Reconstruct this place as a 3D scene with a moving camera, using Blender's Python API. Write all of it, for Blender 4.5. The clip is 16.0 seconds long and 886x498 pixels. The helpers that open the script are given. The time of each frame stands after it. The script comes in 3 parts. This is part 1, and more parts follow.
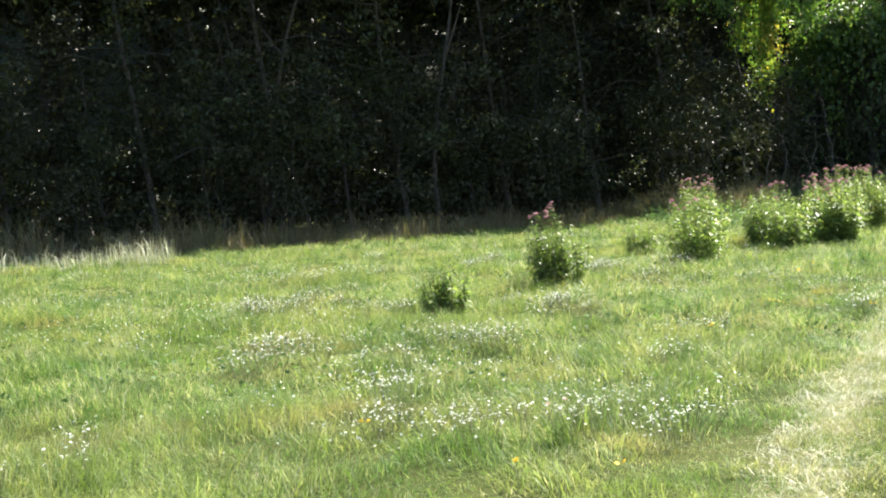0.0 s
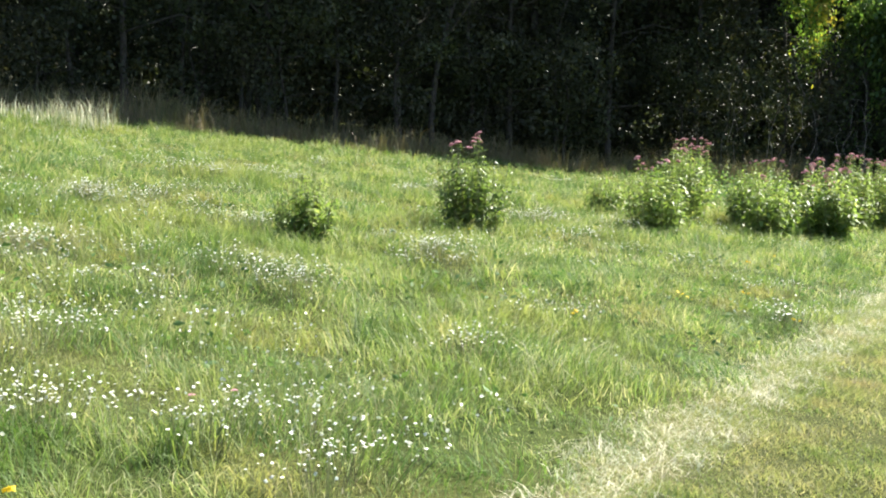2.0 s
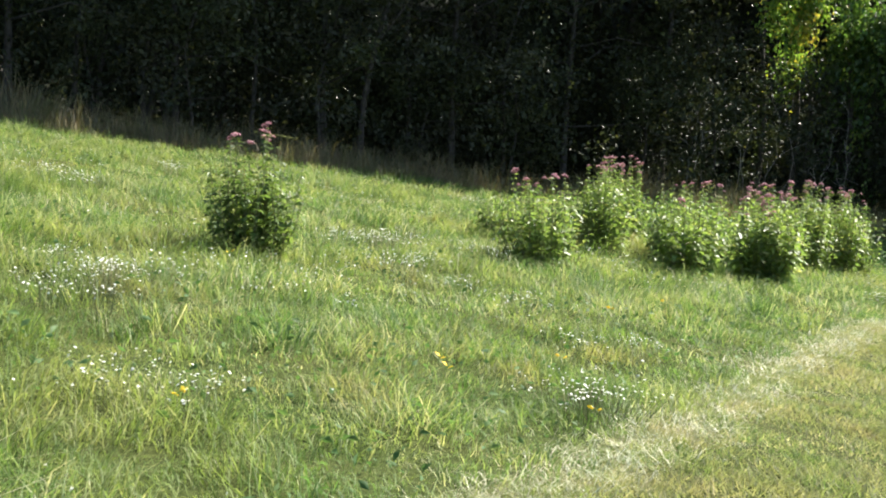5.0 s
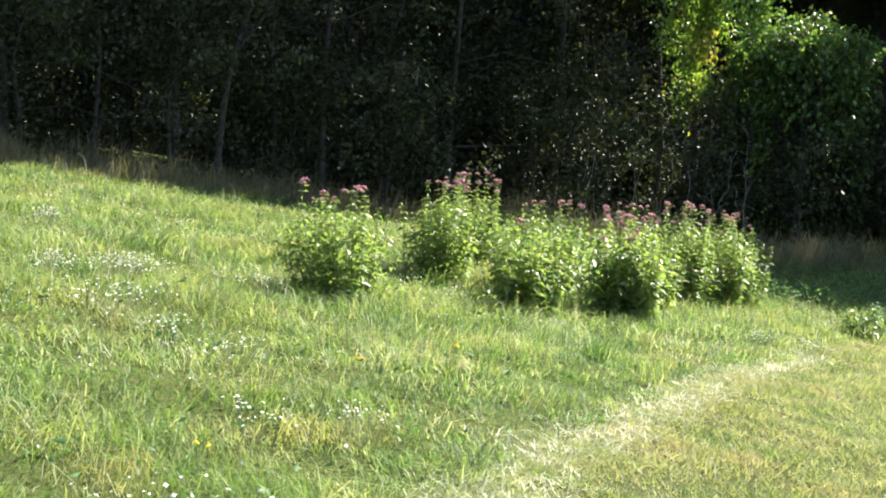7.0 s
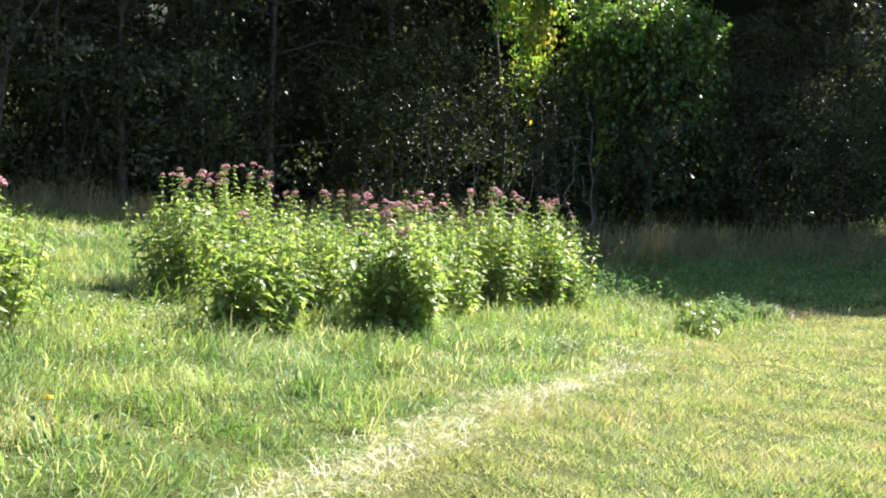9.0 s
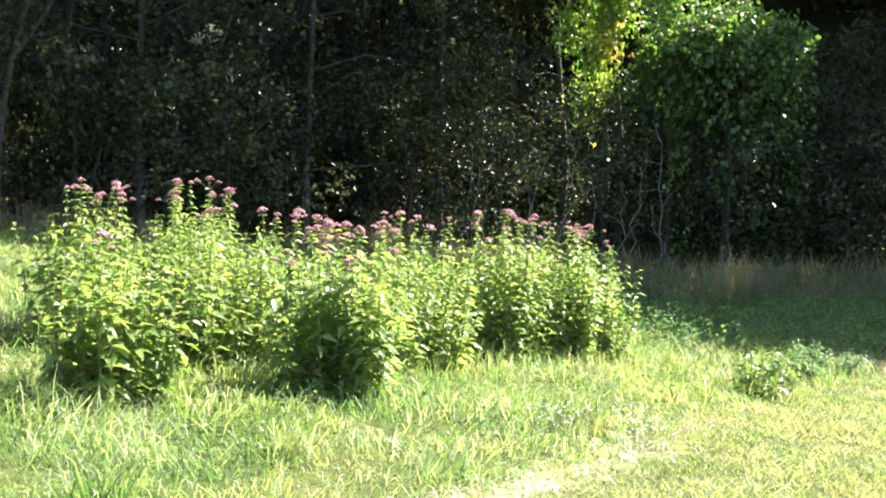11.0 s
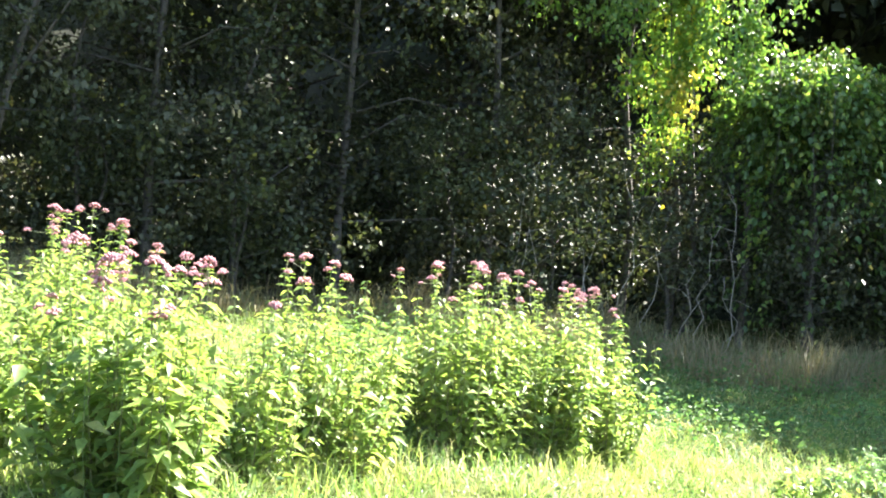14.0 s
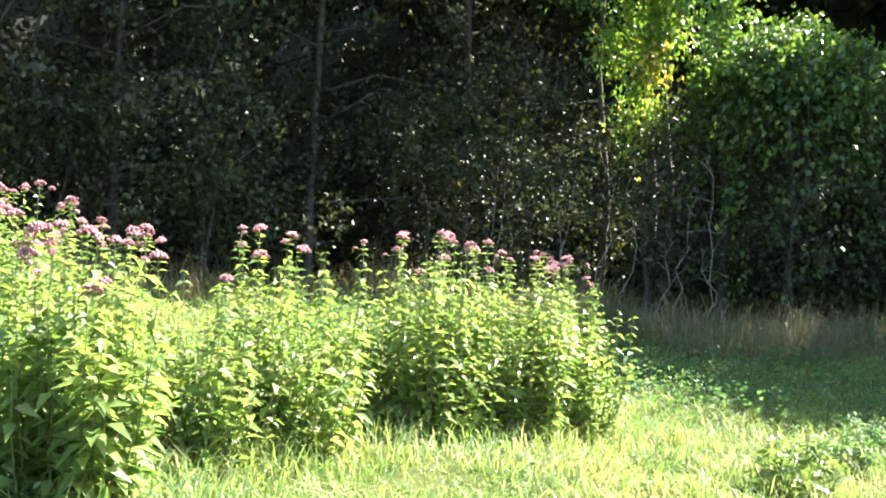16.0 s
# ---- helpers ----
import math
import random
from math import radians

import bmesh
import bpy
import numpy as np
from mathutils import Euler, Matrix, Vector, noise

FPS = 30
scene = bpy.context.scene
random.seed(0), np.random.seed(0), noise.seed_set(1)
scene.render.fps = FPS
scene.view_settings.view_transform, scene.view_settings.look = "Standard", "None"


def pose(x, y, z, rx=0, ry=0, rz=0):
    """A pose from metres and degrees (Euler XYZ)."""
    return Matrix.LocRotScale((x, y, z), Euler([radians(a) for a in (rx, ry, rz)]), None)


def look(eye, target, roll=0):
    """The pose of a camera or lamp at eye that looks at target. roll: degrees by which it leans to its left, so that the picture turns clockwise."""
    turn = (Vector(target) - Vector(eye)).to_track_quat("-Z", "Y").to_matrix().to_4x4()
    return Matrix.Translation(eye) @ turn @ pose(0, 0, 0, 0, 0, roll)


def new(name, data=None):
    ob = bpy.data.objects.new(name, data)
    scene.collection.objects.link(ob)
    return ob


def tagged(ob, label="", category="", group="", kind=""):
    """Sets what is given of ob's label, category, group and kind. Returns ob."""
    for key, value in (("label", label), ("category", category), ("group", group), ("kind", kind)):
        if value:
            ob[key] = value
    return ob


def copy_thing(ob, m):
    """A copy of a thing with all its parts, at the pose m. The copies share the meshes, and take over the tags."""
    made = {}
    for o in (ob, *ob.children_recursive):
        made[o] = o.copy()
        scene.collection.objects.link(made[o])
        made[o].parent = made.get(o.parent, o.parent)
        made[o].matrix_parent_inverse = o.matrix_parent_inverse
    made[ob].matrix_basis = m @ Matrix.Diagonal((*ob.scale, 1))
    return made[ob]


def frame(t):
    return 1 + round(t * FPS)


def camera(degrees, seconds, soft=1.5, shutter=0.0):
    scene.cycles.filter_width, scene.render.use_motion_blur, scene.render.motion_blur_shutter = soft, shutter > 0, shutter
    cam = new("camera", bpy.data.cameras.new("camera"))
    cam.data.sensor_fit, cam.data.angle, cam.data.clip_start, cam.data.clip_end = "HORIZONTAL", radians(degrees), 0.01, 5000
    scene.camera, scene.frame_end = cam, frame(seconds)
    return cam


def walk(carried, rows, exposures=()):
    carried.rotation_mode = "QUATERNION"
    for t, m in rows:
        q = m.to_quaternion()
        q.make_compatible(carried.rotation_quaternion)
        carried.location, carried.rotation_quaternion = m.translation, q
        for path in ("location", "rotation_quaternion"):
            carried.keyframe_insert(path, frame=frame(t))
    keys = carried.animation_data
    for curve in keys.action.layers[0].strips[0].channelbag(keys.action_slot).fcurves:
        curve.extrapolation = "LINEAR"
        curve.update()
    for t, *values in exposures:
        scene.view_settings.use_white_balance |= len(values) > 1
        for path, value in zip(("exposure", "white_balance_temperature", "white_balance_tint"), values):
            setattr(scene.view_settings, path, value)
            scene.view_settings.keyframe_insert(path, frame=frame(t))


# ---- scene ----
cam = camera(39.9, 16.0, soft=2.0)
METRES, EYE, TILT, LEAN, TURN = 20.0, 1.5, -3.0, 10.0, 0.0
ROWS = [
    (0.0, 0.0, 0.0, 0.0, 0.0, 0.0, -0.0),
    (0.5, 0.0223, 0.0227, 0.0006, -3.23, -0.17, -4.5),
    (1.0, 0.045, 0.0558, 0.0051, -6.92, 0.26, -5.32),
    (1.5, 0.0651, 0.0861, 0.0084, -2.02, -3.88, -6.89),
    (2.0, 0.082, 0.1197, 0.0085, 2.04, -3.87, -10.18),
    (2.5, 0.0967, 0.1526, 0.0099, 3.11, -1.47, -8.97),
    (3.0, 0.1131, 0.1825, 0.0103, 3.94, -0.19, -10.92),
    (5.5, 0.1932, 0.3335, 0.0217, 2.28, -2.99, -12.06),
    (6.0, 0.2087, 0.3684, 0.0249, 0.35, -1.9, -10.36),
    (6.5, 0.2261, 0.3995, 0.0281, -1.04, -1.65, -12.29),
    (7.0, 0.2425, 0.4331, 0.0279, -1.15, -0.6, -12.49),
    (7.5, 0.2616, 0.4651, 0.0296, -4.64, 0.31, -11.14),
    (8.0, 0.2805, 0.4949, 0.0321, -5.73, 0.58, -12.3),
    (8.5, 0.3003, 0.5301, 0.0344, -7.05, 0.81, -9.9),
    (11.0, 0.3813, 0.7042, 0.0486, -2.22, 1.62, -10.14),
    (11.5, 0.3949, 0.7345, 0.0484, 3.24, 1.77, -11.55),
    (12.0, 0.4062, 0.7643, 0.05, 7.41, 1.88, -12.06),
    (12.5, 0.4154, 0.7929, 0.0544, 7.1, 1.69, -11.23),
    (13.0, 0.4303, 0.8145, 0.0578, 9.34, 1.41, -9.68),
    (13.5, 0.4394, 0.8378, 0.06, 7.21, 2.76, -13.95),
    (14.0, 0.4457, 0.8468, 0.0617, 2.49, 3.9, -12.84),
    (14.5, 0.4488, 0.8463, 0.0616, 0.28, 3.9, -12.29),
    (15.0, 0.4485, 0.8446, 0.0618, 0.42, 3.48, -12.42),
    (15.5, 0.4475, 0.8514, 0.0616, 0.13, 3.47, -11.79),
    (16.0, 0.4512, 0.8674, 0.0589, 1.64, 3.31, -11.18),
]
EXPOSURES = [(0.0, 2.1), (0.5, 2.25), (1.5, 2.0), (3.0, 2.15), (5.5, 1.85), (6.0, 2.02), (8.5, 2.33), (11.0, 2.95), (12.0, 3.15), (13.2, 3.2), (14.0, 3.6), (14.6, 3.25), (15.0, 3.18), (16.0, 3.25)]
walk(cam, [(t, pose(0, 0, EYE, TILT, LEAN, TURN) @ pose(METRES * x, METRES * y, METRES * z, 90 + pitch, roll, yaw)) for t, x, y, z, yaw, pitch, roll in ROWS], EXPOSURES)

# ---- sky and sun: late-summer sun, standing behind the wood and to its right ----
SUN_TURN, SUN_UP = radians(53), radians(45)
world = bpy.data.worlds.new("sky")
scene.world = world
world.use_nodes = True
wn = world.node_tree.nodes
sky = wn.new("ShaderNodeTexSky")
sky.sky_type, sky.sun_disc, sky.sun_elevation, sky.sun_rotation = "NISHITA", False, SUN_UP, SUN_TURN
world.node_tree.links.new(sky.outputs[0], wn["Background"].inputs[0])
wn["Background"].inputs[1].default_value = 0.065
lamp = bpy.data.lights.new("sun", "SUN")
lamp.energy, lamp.angle, lamp.color = 5.0, radians(0.5), (1.0, 0.94, 0.84)
sun = new("sun", lamp)
sun.matrix_world = look((60 * math.sin(SUN_TURN) * math.cos(SUN_UP), 60 * math.cos(SUN_TURN) * math.cos(SUN_UP), 60 * math.sin(SUN_UP)), (0, 0, 0))


# ---- materials ----
def nodes_of(name):
    m = bpy.data.materials.new(name)
    m.use_nodes = True
    t = m.node_tree
    return m, t.nodes, t.links, t.nodes["Principled BSDF"]


def ramp(n, stops):
    r = n.new("ShaderNodeValToRGB")
    e = r.color_ramp.elements
    while len(e) < len(stops):
        e.new(0.5)
    for k, (at, c) in enumerate(stops):
        e[k].position, e[k].color = at, (*c, 1)
    return r


def noise_tex(n, l, scale, detail=4.0, rough=0.55):
    tc = n.new("ShaderNodeNewGeometry")
    x = n.new("ShaderNodeTexNoise")
    x.inputs["Scale"].default_value, x.inputs["Detail"].default_value, x.inputs["Roughness"].default_value = scale, detail, rough
    l.new(tc.outputs["Position"], x.inputs["Vector"])
    return x


def mixed(n, l, fac, a, b, kind="MIX"):
    m = n.new("ShaderNodeMix")
    m.data_type, m.blend_type = "RGBA", kind
    for socket, v in ((m.inputs[0], fac), (m.inputs[6], a), (m.inputs[7], b)):
        if hasattr(v, "is_linked"):
            l.new(v, socket)
        elif isinstance(v, (int, float)):
            socket.default_value = v
        else:
            socket.default_value = (*v, 1)
    return m.outputs[2]


def leaf_material(name, stops, patch, patch_scale=0.5, patch_amount=0.6, clear=0.4, rough=0.45, gloss=0.5, clear_tint=(1.2, 1.2, 0.75), dry=None, dull=(0.62, 0.72, 0.7)):
    """Thin living or dry leaf: colour by leaf and by patch of ground, glossy skin, light through it."""
    m, n, l, p = nodes_of(name)
    geo = n.new("ShaderNodeNewGeometry")
    r = ramp(n, stops)
    l.new(geo.outputs["Random Per Island"], r.inputs[0])
    nz = noise_tex(n, l, patch_scale, 3.0, 0.6)
    rp = ramp(n, [(0.42, (0, 0, 0)), (0.62, (1, 1, 1))])
    l.new(nz.outputs[0], rp.inputs[0])
    s = n.new("ShaderNodeMath")
    s.operation = "MULTIPLY"
    l.new(rp.outputs[0], s.inputs[0])
    s.inputs[1].default_value = patch_amount
    c = mixed(n, l, s.outputs[0], r.outputs[0], patch)
    dark = noise_tex(n, l, patch_scale * 2.6, 3.0, 0.6)
    rd = ramp(n, [(0.4, dull), (0.56, (1, 1, 1))])
    l.new(dark.outputs[0], rd.inputs[0])
    c = mixed(n, l, 1.0, c, rd.outputs[0], "MULTIPLY")
    if dry:
        nd = noise_tex(n, l, patch_scale * 1.7, 4.0, 0.7)
        rr = ramp(n, [(0.55, (0, 0, 0)), (0.68, (0.75, 0.75, 0.75))])
        l.new(nd.outputs[0], rr.inputs[0])
        c = mixed(n, l, rr.outputs[0], c, dry)
    fine = noise_tex(n, l, 45.0, 2.0)
    fr = ramp(n, [(0.3, (0.72, 0.72, 0.72)), (0.7, (1.15, 1.15, 1.15))])
    l.new(fine.outputs[0], fr.inputs[0])
    c = mixed(n, l, 1.0, c, fr.outputs[0], "MULTIPLY")
    l.new(c, p.inputs["Base Color"])
    p.inputs["Roughness"].default_value = rough
    p.inputs["Specular IOR Level"].default_value = gloss
    tr = n.new("ShaderNodeBsdfTranslucent")
    l.new(mixed(n, l, 1.0, c, clear_tint, "MULTIPLY"), tr.inputs[0])
    ms = n.new("ShaderNodeMixShader")
    ms.inputs[0].default_value = clear
    l.new(p.outputs[0], ms.inputs[1])
    l.new(tr.outputs[0], ms.inputs[2])
    l.new(ms.outputs[0], n["Material Output"].inputs[0])
    return m


def bark_material(name, a, b, scale=9.0):
    m, n, l, p = nodes_of(name)
    nz = noise_tex(n, l, scale, 6.0, 0.65)
    r = ramp(n, [(0.35, a), (0.65, b)])
    l.new(nz.outputs[0], r.inputs[0])
    l.new(r.outputs[0], p.inputs["Base Color"])
    p.inputs["Roughness"].default_value = 0.85
    bp = n.new("ShaderNodeBump")
    bp.inputs["Strength"].default_value, bp.inputs["Distance"].default_value = 0.6, 0.02
    l.new(nz.outputs[0], bp.inputs["Height"])
    l.new(bp.outputs[0], p.inputs["Normal"])
    return m


def ground_material():
    """Thatch and soil under the grass, paler where hay lies along the mown edge."""
    m, n, l, p = nodes_of("thatch_and_soil")
    big, small = noise_tex(n, l, 0.8, 5.0), noise_tex(n, l, 30.0, 6.0, 0.7)
    rb = ramp(n, [(0.35, (0.04, 0.06, 0.018)), (0.65, (0.065, 0.075, 0.026))])
    l.new(big.outputs[0], rb.inputs[0])
    rs = ramp(n, [(0.3, (0.5, 0.5, 0.5)), (0.7, (1.5, 1.45, 1.3))])
    l.new(small.outputs[0], rs.inputs[0])
    at = n.new("ShaderNodeAttribute")
    at.attribute_name = "hay"
    mo = n.new("ShaderNodeAttribute")
    mo.attribute_name = "mown"
    c = mixed(n, l, mo.outputs["Fac"], rb.outputs[0], (0.05, 0.06, 0.022))
    ha = n.new("ShaderNodeMath")
    ha.operation = "MULTIPLY"
    ha.inputs[1].default_value = 0.6
    l.new(at.outputs["Fac"], ha.inputs[0])
    c = mixed(n, l, ha.outputs[0], c, (0.27, 0.26, 0.15))
    c = mixed(n, l, 1.0, c, rs.outputs[0], "MULTIPLY")
    l.new(c, p.inputs["Base Color"])
    p.inputs["Roughness"].default_value = 0.95
    p.inputs["Specular IOR Level"].default_value = 0.05
    bp = n.new("ShaderNodeBump")
    bp.inputs["Strength"].default_value, bp.inputs["Distance"].default_value = 0.8, 0.03
    l.new(small.outputs[0], bp.inputs["Height"])
    l.new(bp.outputs[0], p.inputs["Normal"])
    return m


GROUND = ground_material()
MEADOW = leaf_material("meadow_grass", [(0.0, (0.1, 0.175, 0.065)), (0.45, (0.17, 0.26, 0.09)), (0.76, (0.27, 0.335, 0.12)), (0.88, (0.44, 0.43, 0.26)), (1.0, (0.56, 0.54, 0.38))], (0.28, 0.31, 0.1), 0.5, 0.55, 0.5, 0.55, 0.3, dry=(0.32, 0.28, 0.13), dull=(0.5, 0.66, 0.48))
LAWN = leaf_material("mown_grass", [(0.0, (0.13, 0.205, 0.075)), (0.45, (0.21, 0.265, 0.11)), (0.7, (0.3, 0.31, 0.155)), (1.0, (0.5, 0.46, 0.32))], (0.31, 0.285, 0.155), 0.8, 0.65, 0.5, 0.6, 0.25, dry=(0.34, 0.29, 0.17), dull=(0.66, 0.78, 0.62))
HAY = leaf_material("dry_hay", [(0.0, (0.42, 0.4, 0.28)), (0.6, (0.6, 0.57, 0.43)), (1.0, (0.26, 0.3, 0.14))], (0.46, 0.46, 0.28), 1.5, 0.4, 0.25, 0.5, 0.4, (1.1, 1.1, 0.9))
WEED_BROWN = leaf_material("dry_tall_weeds", [(0.0, (0.17, 0.13, 0.08)), (0.5, (0.25, 0.195, 0.115)), (0.7, (0.15, 0.17, 0.075)), (1.0, (0.36, 0.29, 0.18))], (0.16, 0.17, 0.08), 0.5, 0.4, 0.25, 0.6, 0.3)
HERB = leaf_material("low_herbs", [(0.0, (0.07, 0.14, 0.05)), (0.6, (0.10, 0.19, 0.07)), (1.0, (0.15, 0.23, 0.08))], (0.12, 0.21, 0.06), 0.7, 0.5, 0.45, 0.6, 0.3)
BUSH_LEAF = leaf_material("agrimony_leaf", [(0.0, (0.12, 0.19, 0.05)), (0.5, (0.2, 0.285, 0.075)), (0.85, (0.28, 0.355, 0.115)), (1.0, (0.4, 0.38, 0.15))], (0.25, 0.32, 0.09), 1.4, 0.6, 0.52, 0.42, 0.42, (1.2, 1.24, 0.75))
BUSH_DEEP = leaf_material("deep_green_leaf", [(0.0, (0.085, 0.145, 0.04)), (0.6, (0.15, 0.22, 0.06)), (1.0, (0.24, 0.3, 0.09))], (0.19, 0.26, 0.07), 2.0, 0.5, 0.5, 0.4, 0.5)
# very low stops put the wood's shade into the colour; last stop paints glints
WOOD_LEAF = leaf_material("shaded_woodland_leaf", [(0.0, (0.034, 0.046, 0.02)), (0.6, (0.052, 0.07, 0.028)), (0.94, (0.075, 0.09, 0.035)), (1.0, (0.13, 0.12, 0.05))], (0.05, 0.045, 0.03), 0.35, 0.6, 0.28, 0.5, 0.32, dull=(0.5, 0.55, 0.5))
# dark stops put the mound's shade into the colour, the last stop its glints
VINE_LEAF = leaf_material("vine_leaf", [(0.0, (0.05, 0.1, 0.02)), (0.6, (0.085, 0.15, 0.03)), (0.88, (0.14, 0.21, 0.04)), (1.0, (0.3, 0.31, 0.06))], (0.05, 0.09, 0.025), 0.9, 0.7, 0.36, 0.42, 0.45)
# paler copy of the vine leaf, with sunlight put into its colour
VINE_LIT = leaf_material("sunlit_tint_vine_leaf", [(0.0, (0.10, 0.2, 0.045)), (0.7, (0.17, 0.29, 0.06)), (1.0, (0.27, 0.34, 0.08))], (0.14, 0.25, 0.05), 1.1, 0.5, 0.45, 0.35, 0.6)
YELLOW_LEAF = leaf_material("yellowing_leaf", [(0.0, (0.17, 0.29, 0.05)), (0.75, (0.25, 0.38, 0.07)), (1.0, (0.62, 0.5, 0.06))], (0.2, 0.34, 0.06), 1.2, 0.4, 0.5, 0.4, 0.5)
GOLD_LEAF = leaf_material("golden_leaf", [(0.0, (0.34, 0.38, 0.07)), (1.0, (0.6, 0.47, 0.08))], (0.4, 0.4, 0.07), 2.0, 0.4, 0.45, 0.5, 0.4, (1.1, 1.0, 0.6))
STEM = leaf_material("green_stem", [(0.0, (0.12, 0.18, 0.06)), (1.0, (0.2, 0.2, 0.1))], (0.2, 0.15, 0.1), 3.0, 0.5, 0.1, 0.5, 0.4)
PINK = leaf_material("dusty_pink_florets", [(0.0, (0.42, 0.17, 0.22)), (0.6, (0.58, 0.27, 0.32)), (1.0, (0.70, 0.43, 0.45))], (0.45, 0.22, 0.22), 12.0, 0.5, 0.25, 0.8, 0.2, (1, 0.9, 0.9))
WHITE = leaf_material("white_petal", [(0.0, (0.72, 0.72, 0.64)), (1.0, (0.82, 0.82, 0.77))], (0.7, 0.72, 0.6), 6.0, 0.4, 0.25, 0.7, 0.3, (1, 1, 0.95))
YELLOW = leaf_material("yellow_petal", [(0.0, (0.78, 0.50, 0.02)), (1.0, (0.85, 0.62, 0.04))], (0.8, 0.55, 0.03), 9.0, 0.4, 0.2, 0.6, 0.3, (1, 0.9, 0.5))
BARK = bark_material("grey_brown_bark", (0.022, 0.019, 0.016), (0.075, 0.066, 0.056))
TWIG = bark_material("pale_dry_twig", (0.15, 0.13, 0.11), (0.34, 0.31, 0.27), 20.0)
# near-black stops stand in for the deep shade inside the wood
BACK = bark_material("shaded_depth_sheet", (0.006, 0.009, 0.004), (0.03, 0.04, 0.018), 1.6)


# ---- mesh helpers ----
def mesh_of(name, verts, loops, sizes, material, smooth=False):
    """A mesh from numpy arrays: corner indices and the corner count of each face."""
    me = bpy.data.meshes.new(name)
    verts, loops, sizes = np.asarray(verts, np.float32), np.asarray(loops, np.int32), np.asarray(sizes, np.int32)
    me.vertices.add(len(verts))
    me.vertices.foreach_set("co", verts.ravel())
    me.loops.add(len(loops))
    me.loops.foreach_set("vertex_index", loops)
    me.polygons.add(len(sizes))
    me.polygons.foreach_set("loop_start", np.concatenate(([0], np.cumsum(sizes)[:-1])).astype(np.int32))
    me.update(calc_edges=True)
    if smooth:
        me.polygons.foreach_set("use_smooth", np.ones(len(sizes), bool))
    me.materials.append(material)
    return me


def part(name, me, parent, label=""):
    ob = new(name, me)
    ob.parent = parent
    return tagged(ob, label) if label else ob


def thing(name, at, label, category, group="", kind=""):
    ob = new(name)
    ob.matrix_world = Matrix.Translation(at)
    ob.empty_display_size = 0.2
    return tagged(ob, label, category, group, kind)


def blades(name, root, height, width, lean, rng, material, curl=0.5, wind=0.0):
    """Grass blades: a bent strip of a quad and a triangle each."""
    k = len(root)
    a, f = rng.uniform(0, 2 * np.pi, k), rng.uniform(0, 2 * np.pi, k)
    if wind:
        a = 3.5 * wave(root[:, 0], root[:, 1], 1.6, 6) + 1.5 * wave(root[:, 0], root[:, 1], 4.0, 9) + rng.normal(0, wind, k)
    ld = np.stack([np.cos(a), np.sin(a), np.zeros(k)], 1)
    wd = np.stack([np.cos(f), np.sin(f), np.zeros(k)], 1) * (width / 2)[:, None]
    up = np.array([0, 0, 1.0])
    h, s = height[:, None], (height * lean)[:, None]
    sag = np.clip(lean * 0.22, 0, 0.6)[:, None]
    mid = root + up * h * 0.62 * (1 - sag * 0.3) + ld * s * (1 - curl) * 0.6
    tip = root + up * h * (1 - sag) + ld * s
    v = np.stack([root - wd, root + wd, mid + wd * 0.75, mid - wd * 0.75, tip], 1).reshape(-1, 3)
    b = (np.arange(k) * 5)[:, None]
    loops = (b + np.array([0, 1, 2, 3, 3, 2, 4])).ravel()
    return mesh_of(name, v, loops, np.tile([4, 3], k), material)


def leaves(name, at, along, side, length, width, material, fold=0.25):
    """Pointed leaves, folded along the midrib: four triangles each."""
    k = len(at)
    nrm = np.cross(along, side)
    L, Wd = length[:, None], width[:, None]
    m = at + along * L * 0.42
    droop = -np.array([0, 0, 1.0]) * L * 0.18
    l1, r1 = m + side * Wd * 0.5 + nrm * Wd * fold, m - side * Wd * 0.5 + nrm * Wd * fold
    v = np.stack([at, l1, m, r1, at + along * L + droop], 1).reshape(-1, 3)
    b = (np.arange(k) * 5)[:, None]
    loops = (b + np.array([0, 1, 2, 0, 2, 3, 1, 4, 2, 2, 4, 3])).ravel()
    return mesh_of(name, v, loops, np.full(4 * k, 3), material)


def leaves_flat(name, at, along, side, length, width, material):
    """Small far leaves: two triangles, folded."""
    k = len(at)
    nrm = np.cross(along, side)
    m = at + along * length[:, None] * 0.45 + nrm * width[:, None] * 0.2
    s = side * width[:, None] * 0.5
    v = np.stack([at, m + s, at + along * length[:, None], m - s], 1).reshape(-1, 3)
    b = (np.arange(k) * 4)[:, None]
    return mesh_of(name, v, (b + np.array([0, 1, 2, 0, 2, 3])).ravel(), np.full(2 * k, 3), material)


def frames_for(d, rng):
    """Unit directions and a sideways unit vector for each."""
    d = d / np.linalg.norm(d, axis=1, keepdims=True)
    r = rng.normal(size=d.shape)
    r -= d * (r * d).sum(1, keepdims=True)
    return d, r / np.linalg.norm(r, axis=1, keepdims=True)


